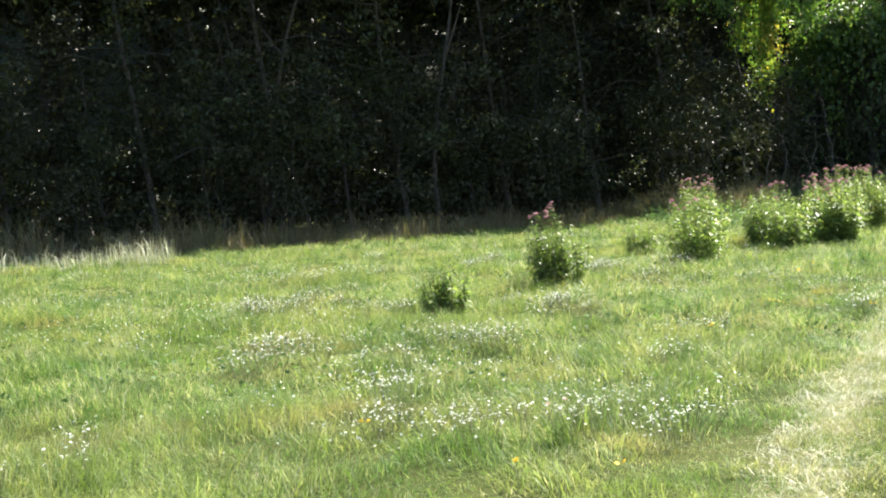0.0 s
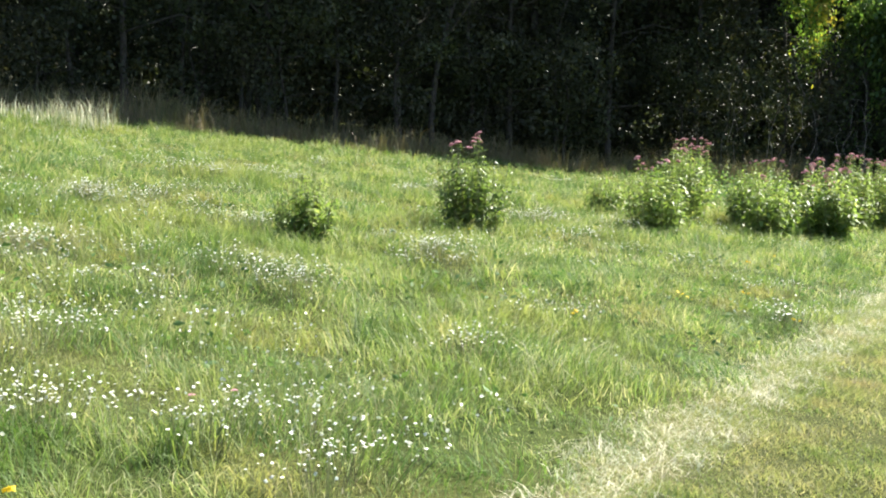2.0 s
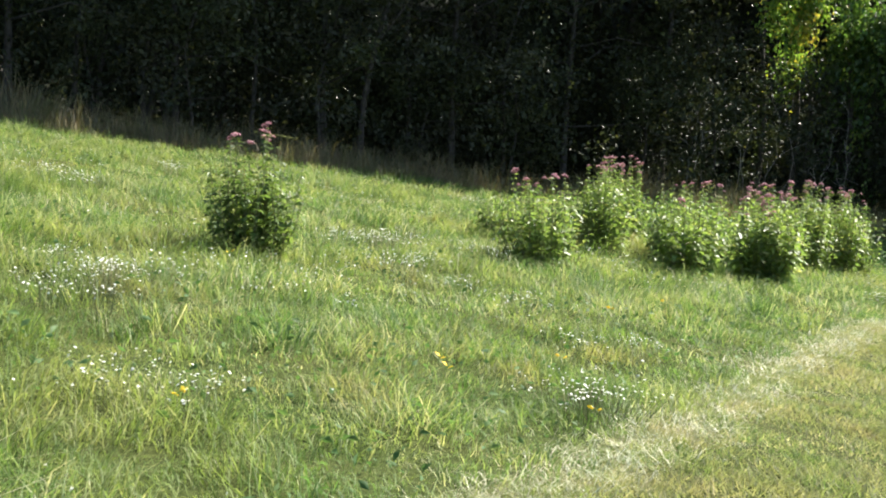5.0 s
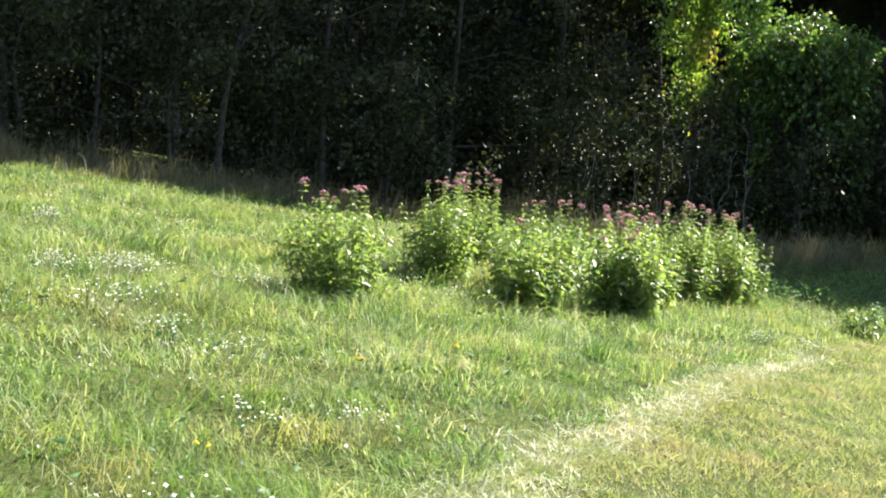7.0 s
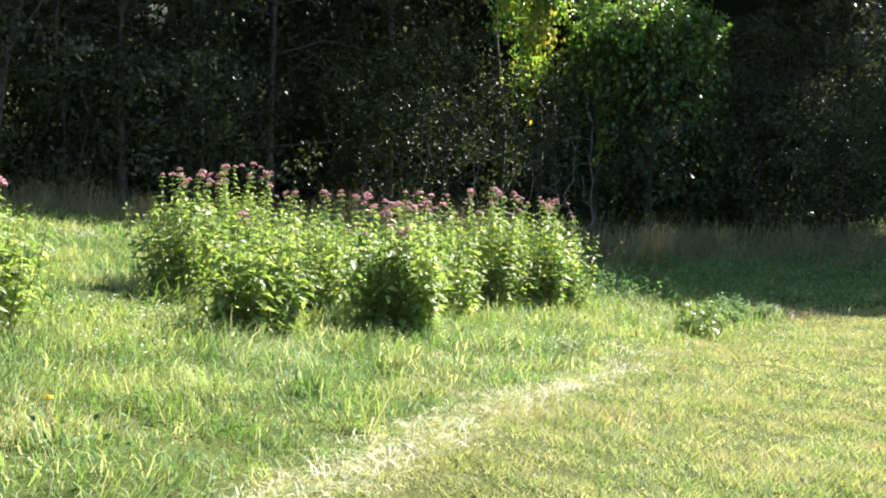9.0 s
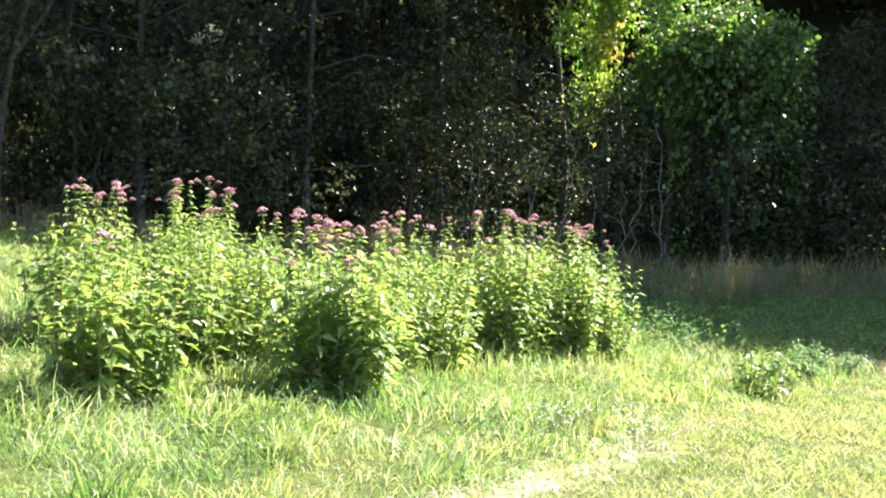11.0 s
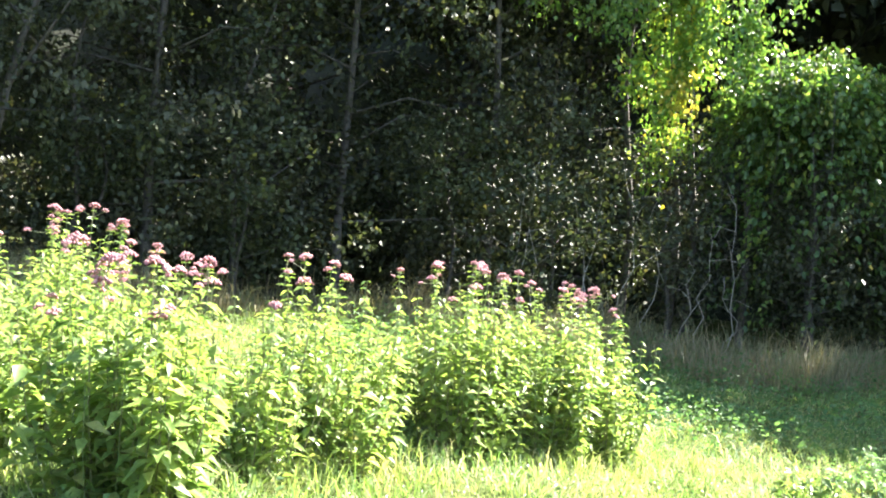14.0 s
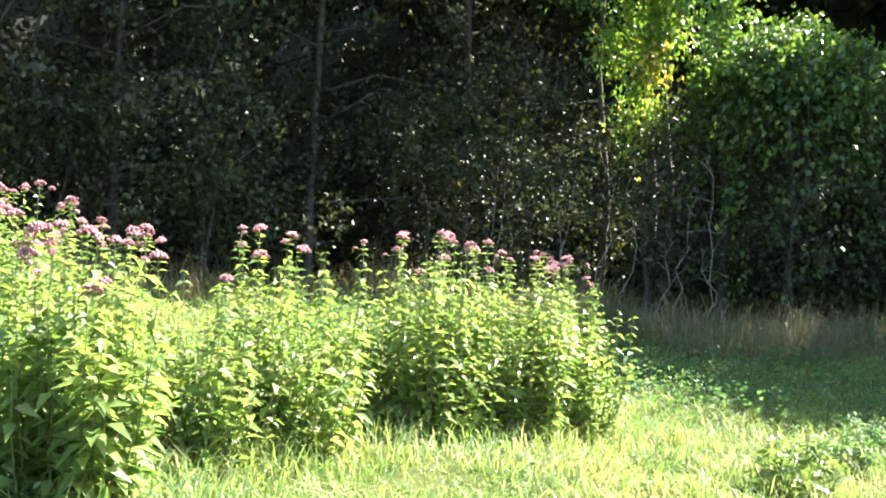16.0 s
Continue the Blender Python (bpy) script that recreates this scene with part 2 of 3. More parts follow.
def tubes(name, lines, material, sides=6):
    """Tapered tubes along polylines of (points, radii)."""
    V, Lp, S, base = [], [], [], 0
    for pts, rad in lines:
        pts = np.asarray(pts, float)
        for i, p in enumerate(pts):
            d = pts[min(i + 1, len(pts) - 1)] - pts[max(i - 1, 0)]
            d = d / (np.linalg.norm(d) + 1e-9)
            u = np.cross(d, (0.31, 0.95, 0.1))
            u /= np.linalg.norm(u) + 1e-9
            w = np.cross(d, u)
            for q in range(sides):
                a = 2 * math.pi * q / sides
                V.append(p + rad[i] * (math.cos(a) * u + math.sin(a) * w))
        for i in range(len(pts) - 1):
            for q in range(sides):
                r, e = (q + 1) % sides, base + i * sides
                Lp += [e + q, e + r, e + sides + r, e + sides + q]
                S.append(4)
        base += len(pts) * sides
    return mesh_of(name, V, Lp, S, material, True)


# ---- the lie of the land ----
EDGE_Y = np.array([-60, -5, 7.5, 9.2, 12.7, 15.6, 17.7, 19.4, 22.3, 24.5, 27.2, 30.5, 60])
EDGE_X = np.array([-25, -2.9, 2.05, 2.87, 4.5, 5.68, 6.65, 7.42, 9.1, 10.15, 12.0, 14.6, 60])


def edge_x(y):
    """Where the mown path meets the tall grass."""
    return np.interp(y, EDGE_Y, EDGE_X)


def wave(x, y, s, k):
    return np.sin(x * s + 1.7 * k + 0.8 * np.sin(y * s * 0.7 + k)) * np.cos(y * s * 1.1 + 2.3 * k + 0.6 * np.sin(x * s * 0.8))


def land(x, y):
    """Height of the soil: a side slope that levels out to the right and rises a little into the wood."""
    x, y = np.asarray(x, float), np.asarray(y, float)
    xs = np.where(x > 10, 10 + 3 * np.tanh((x - 10) / 3), np.where(x < -10, -10 + 8 * np.tanh((x + 10) / 8), x))
    z = -0.03 - 0.1326 * xs + 0.0021 * np.clip(y, -40, 60)
    z += np.clip((x - 5) / 5, 0, 1) * 0.07 * np.clip(y - 35, 0, 14)
    rough = np.clip((edge_x(y) - x) / 0.6, 0.12, 1)
    return z + rough * (0.035 * wave(x, y, 1.3, 1) + 0.02 * wave(x, y, 3.1, 2))


def axis(lo, fine_lo, fine_hi, hi, step):
    a = np.arange(fine_lo, fine_hi, step)
    g = np.array([1, 2.5, 5, 9, 15, 25, 45, 80, 140, 250, 400])
    return np.concatenate(((fine_lo - g[fine_lo - g > lo])[::-1], a, (fine_hi + g)[fine_hi + g < hi]))


gx, gy = axis(-420, -16, 24, 440, 0.25), axis(-420, -2, 52, 460, 0.25)
GX, GY = np.meshgrid(gx, gy)
GZ = land(GX, GY)
nx, ny = len(gx), len(gy)
idx = np.arange(nx * ny).reshape(ny, nx)
quads = np.stack([idx[:-1, :-1], idx[:-1, 1:], idx[1:, 1:], idx[1:, :-1]], -1).reshape(-1)
gm = mesh_of("ground", np.stack([GX, GY, GZ], -1).reshape(-1, 3), quads, np.full(len(quads) // 4, 4), GROUND, True)
off = (GX - edge_x(GY)).ravel()
gm.attributes.new("mown", "FLOAT", "POINT").data.foreach_set("value", np.clip(off / 0.3 + 0.5, 0, 1).astype(np.float32))
hay = np.exp(-((off - 0.08) / 0.17) ** 2) * np.clip((24.5 - GY.ravel()) / 4, 0, 1)
gm.attributes.new("hay", "FLOAT", "POINT").data.foreach_set("value", hay.astype(np.float32))
tagged(new("ground", gm), "sloping meadow soil with grass thatch and a mown path", "ground", kind="structure")


# ---- grasses ----
def scatter(rng, y0, y1, density):
    """Points over the part of the field that the walk looks at."""
    n = int((y1 - y0) * (0.9 * (y0 + y1) / 2 + 7) * density)
    y = rng.uniform(y0, y1, n)
    x = rng.uniform(0, 1, n) * (0.9 * y + 7) - 0.39 * y - 2
    return x, y


rng = np.random.default_rng(11)
bands = [(3.5, 9, 1750, 0.004), (9, 14, 1350, 0.005), (14, 21, 850, 0.007), (21, 30, 480, 0.0095), (30, 40, 170, 0.013)]
M_, L_, H_ = [], [], []
for y0, y1, dens, wid in bands:
    x, y = scatter(rng, y0, y1, dens)
    o = x - edge_x(y) + 0.10 * wave(x, y, 5, 3)
    w = wid * rng.uniform(0.6, 1.4, len(x))
    tall = (0.12 + 0.045 * wave(x, y, 0.9, 4) + 0.07 * wave(x, y, 2.7, 5) + 0.065 * wave(x, y, 6.1, 15)) * rng.uniform(0.5, 1.5, len(x))
    tall = np.maximum(tall, 0.045 * rng.uniform(0.7, 1.2, len(x))) * np.clip(0.55 + np.clip(-o, 0, 1) * 0.5, 0.5, 1.05)
    p = np.stack([x, y, land(x, y) - 0.01], 1)
    k = o < 0
    M_.append((p[k], tall[k], w[k]))
    k = (np.abs(o - 0.08) < 0.2 * rng.uniform(0.2, 1.7, len(x))) & (rng.random(len(x)) < np.clip((24.5 - y) / 4, 0.06, 1)) & (y < 30)
    H_.append((p[k] + [0, 0, 0.015], (0.06 * rng.uniform(0.5, 1.6, len(x)))[k], w[k]))


def grass(name, sets, lean_lo, lean_hi, material, label, category, wind=0.0):
    p, h, w = (np.concatenate(a) for a in zip(*sets))
    me = blades(name, p, h, w, rng.uniform(lean_lo, lean_hi, len(p)), rng, material, wind=wind)
    tagged(new(name, me), label, category, kind="stuff")


grass("meadow_grass", M_, 0.3, 2.2, MEADOW, "tall uneven sunlit green meadow grass with straw blades", "grass", 1.5)


def stubble(name, root, height, width, lean, rng, material):
    """Short mown blades: one slender triangle each."""
    k = len(root)
    a, f = rng.uniform(0, 2 * np.pi, k), rng.uniform(0, 2 * np.pi, k)
    wd = np.stack([np.cos(f), np.sin(f), np.zeros(k)], 1) * (width / 2)[:, None]
    tip = root + np.stack([np.cos(a) * height * lean, np.sin(a) * height * lean, height], 1)
    return mesh_of(name, np.stack([root - wd, root + wd, tip], 1).reshape(-1, 3), np.arange(3 * k), np.full(k, 3), material)


for y0, y1, dens, wid in [(5, 10, 4300, 0.006), (10, 15, 4000, 0.0075), (15, 21, 3000, 0.0095), (21, 32, 1500, 0.013)]:
    n = int((y1 - y0) * 5.5 * dens)
    y = rng.uniform(y0, y1, n)
    o = rng.uniform(-0.05, 5.45, n)
    x = edge_x(y) + o - 0.10 * wave(edge_x(y) + o, y, 5, 3)
    h = 0.042 * (1 + 0.45 * wave(x, y, 2.2, 11) + 0.45 * wave(x, y, 7.5, 12)) * rng.uniform(0.5, 1.6, n)
    L_.append((np.stack([x, y, land(x, y) - 0.004], 1), h, wid * rng.uniform(0.6, 1.4, n)))
p, h, w = (np.concatenate(a) for a in zip(*L_))
tagged(new("mown_grass", stubble("mown_grass", p, h, w, rng.uniform(0.3, 1.8, len(p)), rng, LAWN)), "short mown yellow-green grass of the path", "grass", kind="stuff")
grass("hay_strip", H_, 1.0, 3.5, HAY, "pale dry hay lying along the mown edge", "hay")

# coarse tussocks standing out of the meadow
tx, ty = scatter(rng, 5, 33, 1.1)
k = tx < edge_x(ty) - 0.25
tx, ty = tx[k], ty[k]
k = wave(tx, ty, 0.8, 21) + 0.5 * wave(tx, ty, 2.1, 22) > 0.0
tx, ty = tx[k], ty[k]
reps = rng.integers(25, 70, len(tx))
X, Y = np.repeat(tx, reps) + rng.normal(0, 0.07, reps.sum()), np.repeat(ty, reps) + rng.normal(0, 0.07, reps.sum())
hh = np.repeat(rng.uniform(0.13, 0.3, len(tx)), reps) * rng.uniform(0.6, 1.2, len(X))
grass("grass_tussocks", [(np.stack([X, Y, land(X, Y)], 1), hh, 0.0045 + 0.00022 * Y)], 0.3, 1.5, MEADOW, "coarse bright green grass tussocks in the meadow", "grass")

# low herbs between the grass: small broad leaves
hx, hy = scatter(rng, 8, 38, 24)
k = (hx < edge_x(hy) - 0.1) & (wave(hx, hy, 1.1, 7) > -0.1)
hx, hy = hx[k], hy[k]
d, s = frames_for(np.stack([rng.normal(size=len(hx)), rng.normal(size=len(hx)), rng.uniform(0.2, 1.2, len(hx))], 1), rng)
hp = np.stack([hx, hy, land(hx, hy) + rng.uniform(0.03, 0.16, len(hx))], 1)
ll = rng.uniform(0.03, 0.075, len(hx))
tagged(new("meadow_herbs", leaves("meadow_herbs", hp, d, s, ll, ll * 0.45, HERB)), "low broad-leaved green herbs among the meadow grass", "herbs", kind="stuff")

# tall dry weeds along the foot of the wood
n = 34000
wx = rng.uniform(-17, 25, n)
wy = np.interp(wx, [-17, -9, -4, 0, 4, 8, 12, 16, 25], [25, 28.5, 31, 33.5, 37.5, 39.0, 38.5, 38.5, 38.5]) + np.abs(rng.normal(0, 2.2, n)) + 0.6 * np.sin(wx * 1.3)
wp = np.stack([wx, wy, land(wx, wy)], 1)
wh = np.clip(0.5 + 0.3 * wave(wx, wy, 0.9, 8) + 0.3 * wave(wx, wy, 2.4, 9) + 0.2 * wave(wx, wy, 5.3, 10), 0.12, 1.2) * rng.uniform(0.3, 1.5, n)
tagged(new("tall_weeds", blades("tall_weeds", wp, wh, rng.uniform(0.008, 0.018, n), rng.uniform(0.1, 1.2, n), rng, WEED_BROWN)), "tall dry brown weeds at the foot of the wood", "weeds", kind="stuff")

# pale dry weeds catching the sun at the upper end of the field
n = 1500
wx, wy = rng.uniform(-13, -6.2, n), 26.3 + rng.normal(0, 0.7, n)
wy += 0.25 * (wx + 9)
wp = np.stack([wx, wy, land(wx, wy)], 1)
wh = (0.42 + 0.2 * wave(wx, wy, 1.4, 8)) * rng.uniform(0.4, 1.4, n)
tagged(new("pale_weeds", blades("pale_weeds", wp, wh, rng.uniform(0.01, 0.02, n), rng.uniform(0.1, 0.8, n), rng, HAY)), "pale dry weeds in the sun at the field's upper edge", "weeds", kind="stuff")

# shaded herbs on the ground between field and wood
n = 30000
wx = rng.uniform(6, 24, n)
wy = rng.uniform(29, 42, n)
k = wy > 30 + 0.35 * np.clip(wx - 12, 0, 9)
wx, wy = wx[k], wy[k]
d, s = frames_for(np.stack([rng.normal(size=len(wx)), rng.normal(size=len(wx)), rng.uniform(0.0, 1.0, len(wx))], 1), rng)
hp = np.stack([wx, wy, land(wx, wy) + rng.uniform(0.03, 0.34, len(wx)) * np.clip(1 + 0.6 * wave(wx, wy, 1.2, 3) + 0.5 * wave(wx, wy, 2.9, 5), 0.15, 2)], 1)
ll = rng.uniform(0.045, 0.1, len(wx))
tagged(new("shade_herbs", leaves("shade_herbs", hp, d, s, ll, ll * 0.5, HERB)), "low green creeping herbs in the shade of the wood", "herbs", kind="stuff")


# ---- flowering bushes ----
def head_mesh(seed):
    """A domed cluster of small florets."""
    r = np.random.default_rng(seed)
    k = 46
    a, q = r.uniform(0, 2 * np.pi, k), np.sqrt(r.uniform(0, 1, k))
    c = np.stack([0.05 * q * np.cos(a), 0.05 * q * np.sin(a), 0.028 * (1 - q * q) + r.uniform(-0.006, 0.008, k)], 1)
    ico = np.array([(0, 0, 1), (0.9, 0, 0.1), (0, 0.9, 0.1), (-0.9, 0, 0.1), (0, -0.9, 0.1), (0, 0, -1)])
    v = (c[:, None, :] + ico[None] * r.uniform(0.008, 0.013, k)[:, None, None]).reshape(-1, 3)
    f = np.array([0, 1, 2, 0, 2, 3, 0, 3, 4, 0, 4, 1, 5, 2, 1, 5, 3, 2, 5, 4, 3, 5, 1, 4])
    return mesh_of("flower_head", v, ((np.arange(k) * 6)[:, None] + f).ravel(), np.full(8 * k, 3), PINK)


HEADS = [head_mesh(s) for s in (3, 5, 8)]


FEET = []


def bush(name, x, y, radius, height, flowers, seed, material, label, category, leaf=0.11, density=1.0):
    """A clump of upright stems with paired pointed leaves, the tallest ending in flower heads."""
    r = np.random.default_rng(seed)
    z = float(land(x, y))
    root = thing(name, (x, y, z), label, category, "flowering clumps in the meadow" if flowers else "")
    k = int(74 * density * (radius / 0.6) ** 2) + 16
    FEET.append((x, y, radius))
    stems, at, al, ln, tips = [], [], [], [], []
    for i in range(k):
        a, q = r.uniform(0, 2 * math.pi), math.sqrt(r.uniform(0, 1))
        out = np.array([math.cos(a), math.sin(a), 0]) * (1 + 0.2 * math.sin(3 * a + seed) + 0.12 * math.sin(5 * a + 2 * seed))
        b = out * q * radius * 0.68
        h = height * (1.0 - 0.32 * q ** 3) * r.uniform(0.62, 1.05) * 0.96
        t = b + out * q * radius * 0.34 + r.normal(0, 0.07, 3) * [1, 1, 0] + [0, 0, h]
        mid = (b + t) / 2 + out * 0.03
        stems.append(([b, mid, t], [0.005, 0.004, 0.0025]))
        tips.append((t, q, h))
        steps = max(6, int(h / 0.06))
        for j in range(1, steps + 1):
            f = j / steps
            if f < 0.12 and q < 0.6:
                continue
            p = (1 - f) ** 2 * b + 2 * f * (1 - f) * mid + f * f * t
            turn = j * 1.57 + a + r.normal(0, 0.35)
            for sgn in (1, -1):
                dd = np.array([sgn * math.cos(turn), sgn * math.sin(turn), r.uniform(-0.6, 0.35)])
                at.append(p)
                al.append(dd)
                ln.append(leaf * r.uniform(0.65, 1.25) * (1.0 - 0.5 * max(0, f - 0.7) / 0.3))
    order = sorted(range(k), key=lambda i: -tips[i][2] + 0.25 * r.uniform(0, 1))[:flowers]
    for c, i in enumerate(order):
        t = tips[i][0]
        up = r.uniform(0.04, 0.17)
        top = t + [r.normal(0, 0.02), r.normal(0, 0.02), up]
        stems.append(([t, (t + top) / 2, top], [0.003, 0.003, 0.0025]))
        for j in (0.35, 0.75):
            for sgn in (1, -1):
                at.append(t + (top - t) * j)
                al.append(np.array([sgn * math.cos(c + j * 9), sgn * math.sin(c + j * 9), 0.2]))
                ln.append(0.06)
        for e in range(int(r.integers(1, 4))):
            hd = part("flower_head", HEADS[int(r.integers(0, 3))], root, "dusty pink domed flower cluster")
            sc = r.uniform(0.55, 1.05) if e == 0 else r.uniform(0.4, 0.7)
            o = np.array([0, 0, 0]) if e == 0 else np.array([r.normal(0, 0.055), r.normal(0, 0.055), -r.uniform(0.01, 0.07)])
            hd.matrix_basis = pose(*(top + o), r.normal(0, 14), r.normal(0, 14), r.uniform(0, 360)) @ Matrix.Scale(sc, 4)
            if e:
                stems.append(([t + (top - t) * 0.4, top + o], [0.002, 0.0018]))
    tagged(part("stalk", tubes("stalk", stems, STEM, 4), root), kind="stuff")
    d, s = frames_for(np.array(al), r)
    s = np.cross(np.array([0, 0, 1.0]) + r.normal(0, 0.35, d.shape), d)
    s /= np.linalg.norm(s, axis=1, keepdims=True)
    ln = np.array(ln)
    part("foliage", leaves("foliage", np.array(at), d, s, ln, ln * r.uniform(0.36, 0.5, len(ln)), material), root)
    return root


PINK_LABEL = "waist-high hemp agrimony clump with dusty pink flower heads in the meadow"
bush("meadow_bush", -0.23, 14.0, 0.27, 0.68, 0, 21, BUSH_LEAF, "small knee-high yellow-green leafy bush without flowers in the grass", "bush", 0.10, 2.2)
bush("meadow_bush", 3.45, 22.6, 0.34, 0.68, 0, 36, BUSH_LEAF, "small yellow-green leafy bush without flowers beside a taller clump", "bush", 0.10, 1.5)
bush("flowering_bush", 1.31, 16.6, 0.42, 1.05, 5, 22, BUSH_DEEP, "lone dark green leafy bush with a few pink flower heads", "bush", 0.105, 1.7)
bush("flowering_bush", 4.0, 20.05, 0.5, 1.06, 6, 23, BUSH_LEAF, "rounded light green leafy clump with few pink flower heads", "bush")
bush("flowering_bush", 4.95, 24.1, 0.5, 1.2, 8, 24, BUSH_LEAF, PINK_LABEL, "bush")
bush("flowering_bush", 5.4, 26.6, 0.62, 1.36, 13, 25, BUSH_LEAF, "wide hemp agrimony clump with many dusty pink flower heads", "bush")
bush("flowering_bush", 5.79, 21.3, 0.4, 1.1, 1, 26, BUSH_LEAF, "upright light green broad-leaved clump with few pink flower heads", "bush", 0.13, 1.3)
bush("flowering_bush", 6.15, 23.6, 0.62, 1.2, 3, 27, BUSH_LEAF, PINK_LABEL, "bush")
bush("flowering_bush", 7.03, 22.75, 0.5, 1.17, 18, 28, BUSH_LEAF, "tall hemp agrimony clump crowded with pink flower heads", "bush", 0.14, 1.15)
bush("flowering_bush", 7.6, 25.2, 0.66, 1.28, 6, 29, BUSH_LEAF, PINK_LABEL, "bush")
bush("flowering_bush", 8.45, 26.6, 0.6, 1.44, 9, 30, BUSH_LEAF, PINK_LABEL, "bush")
bush("flowering_bush", 9.15, 27.3, 0.6, 1.46, 10, 31, BUSH_LEAF, PINK_LABEL, "bush")
bush("flowering_bush", 9.6, 27.8, 0.48, 1.38, 5, 32, BUSH_LEAF, PINK_LABEL, "bush")
bush("flowering_bush", 7.3, 24.3, 0.45, 1.12, 2, 37, BUSH_LEAF, PINK_LABEL, "bush")
bush("flowering_bush", 8.8, 26.9, 0.52, 1.36, 4, 38, BUSH_LEAF, PINK_LABEL, "bush")
bush("flowering_bush", 6.5, 24.6, 0.5, 1.15, 3, 39, BUSH_LEAF, PINK_LABEL, "bush")
bush("weed_clump", 11.2, 26.5, 0.34, 0.5, 0, 33, BUSH_DEEP, "loose leafy green weed beside the mown path", "weed", 0.12, 0.35)
bush("weed_clump", 11.9, 27.9, 0.35, 0.4, 0, 35, HERB, "low spreading blue-green weed clump beside the mown path", "weed", 0.11, 0.5)
bush("weed_clump", 12.7, 29.3, 0.5, 0.4, 0, 34, HERB, "low spreading blue-green weed clump beside the mown path", "weed", 0.11, 0.5)


# longer grass left standing round the feet of the clumps
fx, fy = [], []
q = np.random.default_rng(91)
for bx, by, br in FEET:
    m = int(520 * br + 120)
    a, d = q.uniform(0, 2 * np.pi, m), br * np.sqrt(q.uniform(0.25, 2.0, m)) + 0.05
    fx.append(bx + d * np.cos(a))
    fy.append(by + d * np.sin(a))
fx, fy = np.concatenate(fx), np.concatenate(fy)
fh = (0.24 + 0.08 * wave(fx, fy, 3.0, 31)) * q.uniform(0.5, 1.35, len(fx))
tagged(new("foot_grass", blades("foot_grass", np.stack([fx, fy, land(fx, fy) - 0.01], 1), fh, 0.008 * q.uniform(0.7, 1.4, len(fx)), q.uniform(0.2, 1.2, len(fx)), q, MEADOW)), "longer bright grass left round the feet of the bushes", "grass", kind="stuff")

# countless tiny white flowers sprinkled through the grass
fx, fy = scatter(q, 6, 27, 60)
w = wave(fx, fy, 0.7, 41) + 0.7 * wave(fx, fy, 2.3, 42) + 0.25 * np.clip(-fx / 4, -1, 1)
k = (fx < edge_x(fy) - 0.5) & (w + 0.35 * q.normal(size=len(fx)) > 0.68)
fx, fy = fx[k], fy[k]
d, side = frames_for(np.stack([q.normal(0, 1, len(fx)), q.normal(0, 1, len(fx)), q.uniform(-0.2, 0.6, len(fx))], 1), q)
fs = q.uniform(0.011, 0.024, len(fx))
fp = np.stack([fx, fy, land(fx, fy) + q.uniform(0.1, 0.24, len(fx))], 1)
tagged(new("white_florets", leaves_flat("white_florets", fp, d, side, fs, fs * 0.9, WHITE)), "tiny white flowers sprinkled through the meadow grass", "wildflowers", kind="stuff")


# ---- small wild flowers ----
def flower_clump(name, seed, heads, spread, material, size, height, label, category):
    r = np.random.default_rng(seed)
    root = thing(name, (0, 0, -50), label, category)
    st, V, Lp, S, b = [], [], [], [], 0
    for i in range(heads):
        o = np.append(r.normal(0, spread, 2), 0)
        top = o * 1.3 + [0, 0, height * r.uniform(0.6, 1.1)]
        st.append(([o * 0.8, top], [0.0016, 0.0012]))
        n1 = np.array([r.normal(0, 0.4), r.normal(0, 0.4), 1.0])
        n1 /= np.linalg.norm(n1)
        u = np.cross(n1, (1, 0.2, 0))
        u /= np.linalg.norm(u)
        w = np.cross(n1, u)
        rad = size * r.uniform(0.6, 1.2)
        V.append(top + n1 * rad * 0.35)
        for q in range(8):
            e = rad * (1.0 if q % 2 else 0.6)
            V.append(top + e * (math.cos(q * math.pi / 4) * u + math.sin(q * math.pi / 4) * w))
        for q in range(8):
            Lp += [b, b + 1 + q, b + 1 + (q + 1) % 8]
            S.append(3)
        b += 9
    part("stalk", tubes("stalk", st, STEM, 3), root)
    part("blossom", mesh_of("blossom", V, Lp, S, material), root)
    for c in root.children:
        tagged(c, kind="stuff")
    return root


WHITE_AT = [(-2.7, 14.8), (-1.2, 14.2), (-2.5, 19.0), (-6.4, 20.9), (1.1, 13.5), (0.0, 10.9), (-0.5, 8.4), (1.5, 9.3), (-0.2, 7.0), (0.5, 6.8), (0.8, 7.5),
            (-1.7, 9.9), (-2.2, 6.5), (-1.6, 10.7), (-2.1, 18.5), (-0.6, 7.3), (0.3, 20.6), (1.8, 18.5), (2.2, 19.2), (-1.3, 19.4), (2.7, 17.0), (4.5, 14.5),
            (4.1, 12.5), (2.2, 11.2), (1.0, 13.7), (3.7, 15.7), (0.6, 22.0), (3.1, 19.1), (8.6, 22.5),
            (-2.5, 14.7), (-2.0, 14.9), (-1.4, 14.7), (-0.8, 14.2), (-3.5, 17.9), (-1.9, 20.3), (1.0, 13.4), (-1.5, 24.0), (-1.0, 11.2), (0.1, 10.8), (2.8, 28.5), (1.9, 18.0), (-1.8, 11.2), (-2.1, 13.9), (-2.0, 16.6), (-0.9, 9.7), (-0.2, 10.9)]
whites = [flower_clump("wildflower_clump", 40 + i, 30 + 8 * i, 0.08 + 0.02 * i, WHITE, 0.0102, 0.21, "loose clump of small white wild flowers in the grass", "wildflowers") for i in range(3)]
r = np.random.default_rng(77)
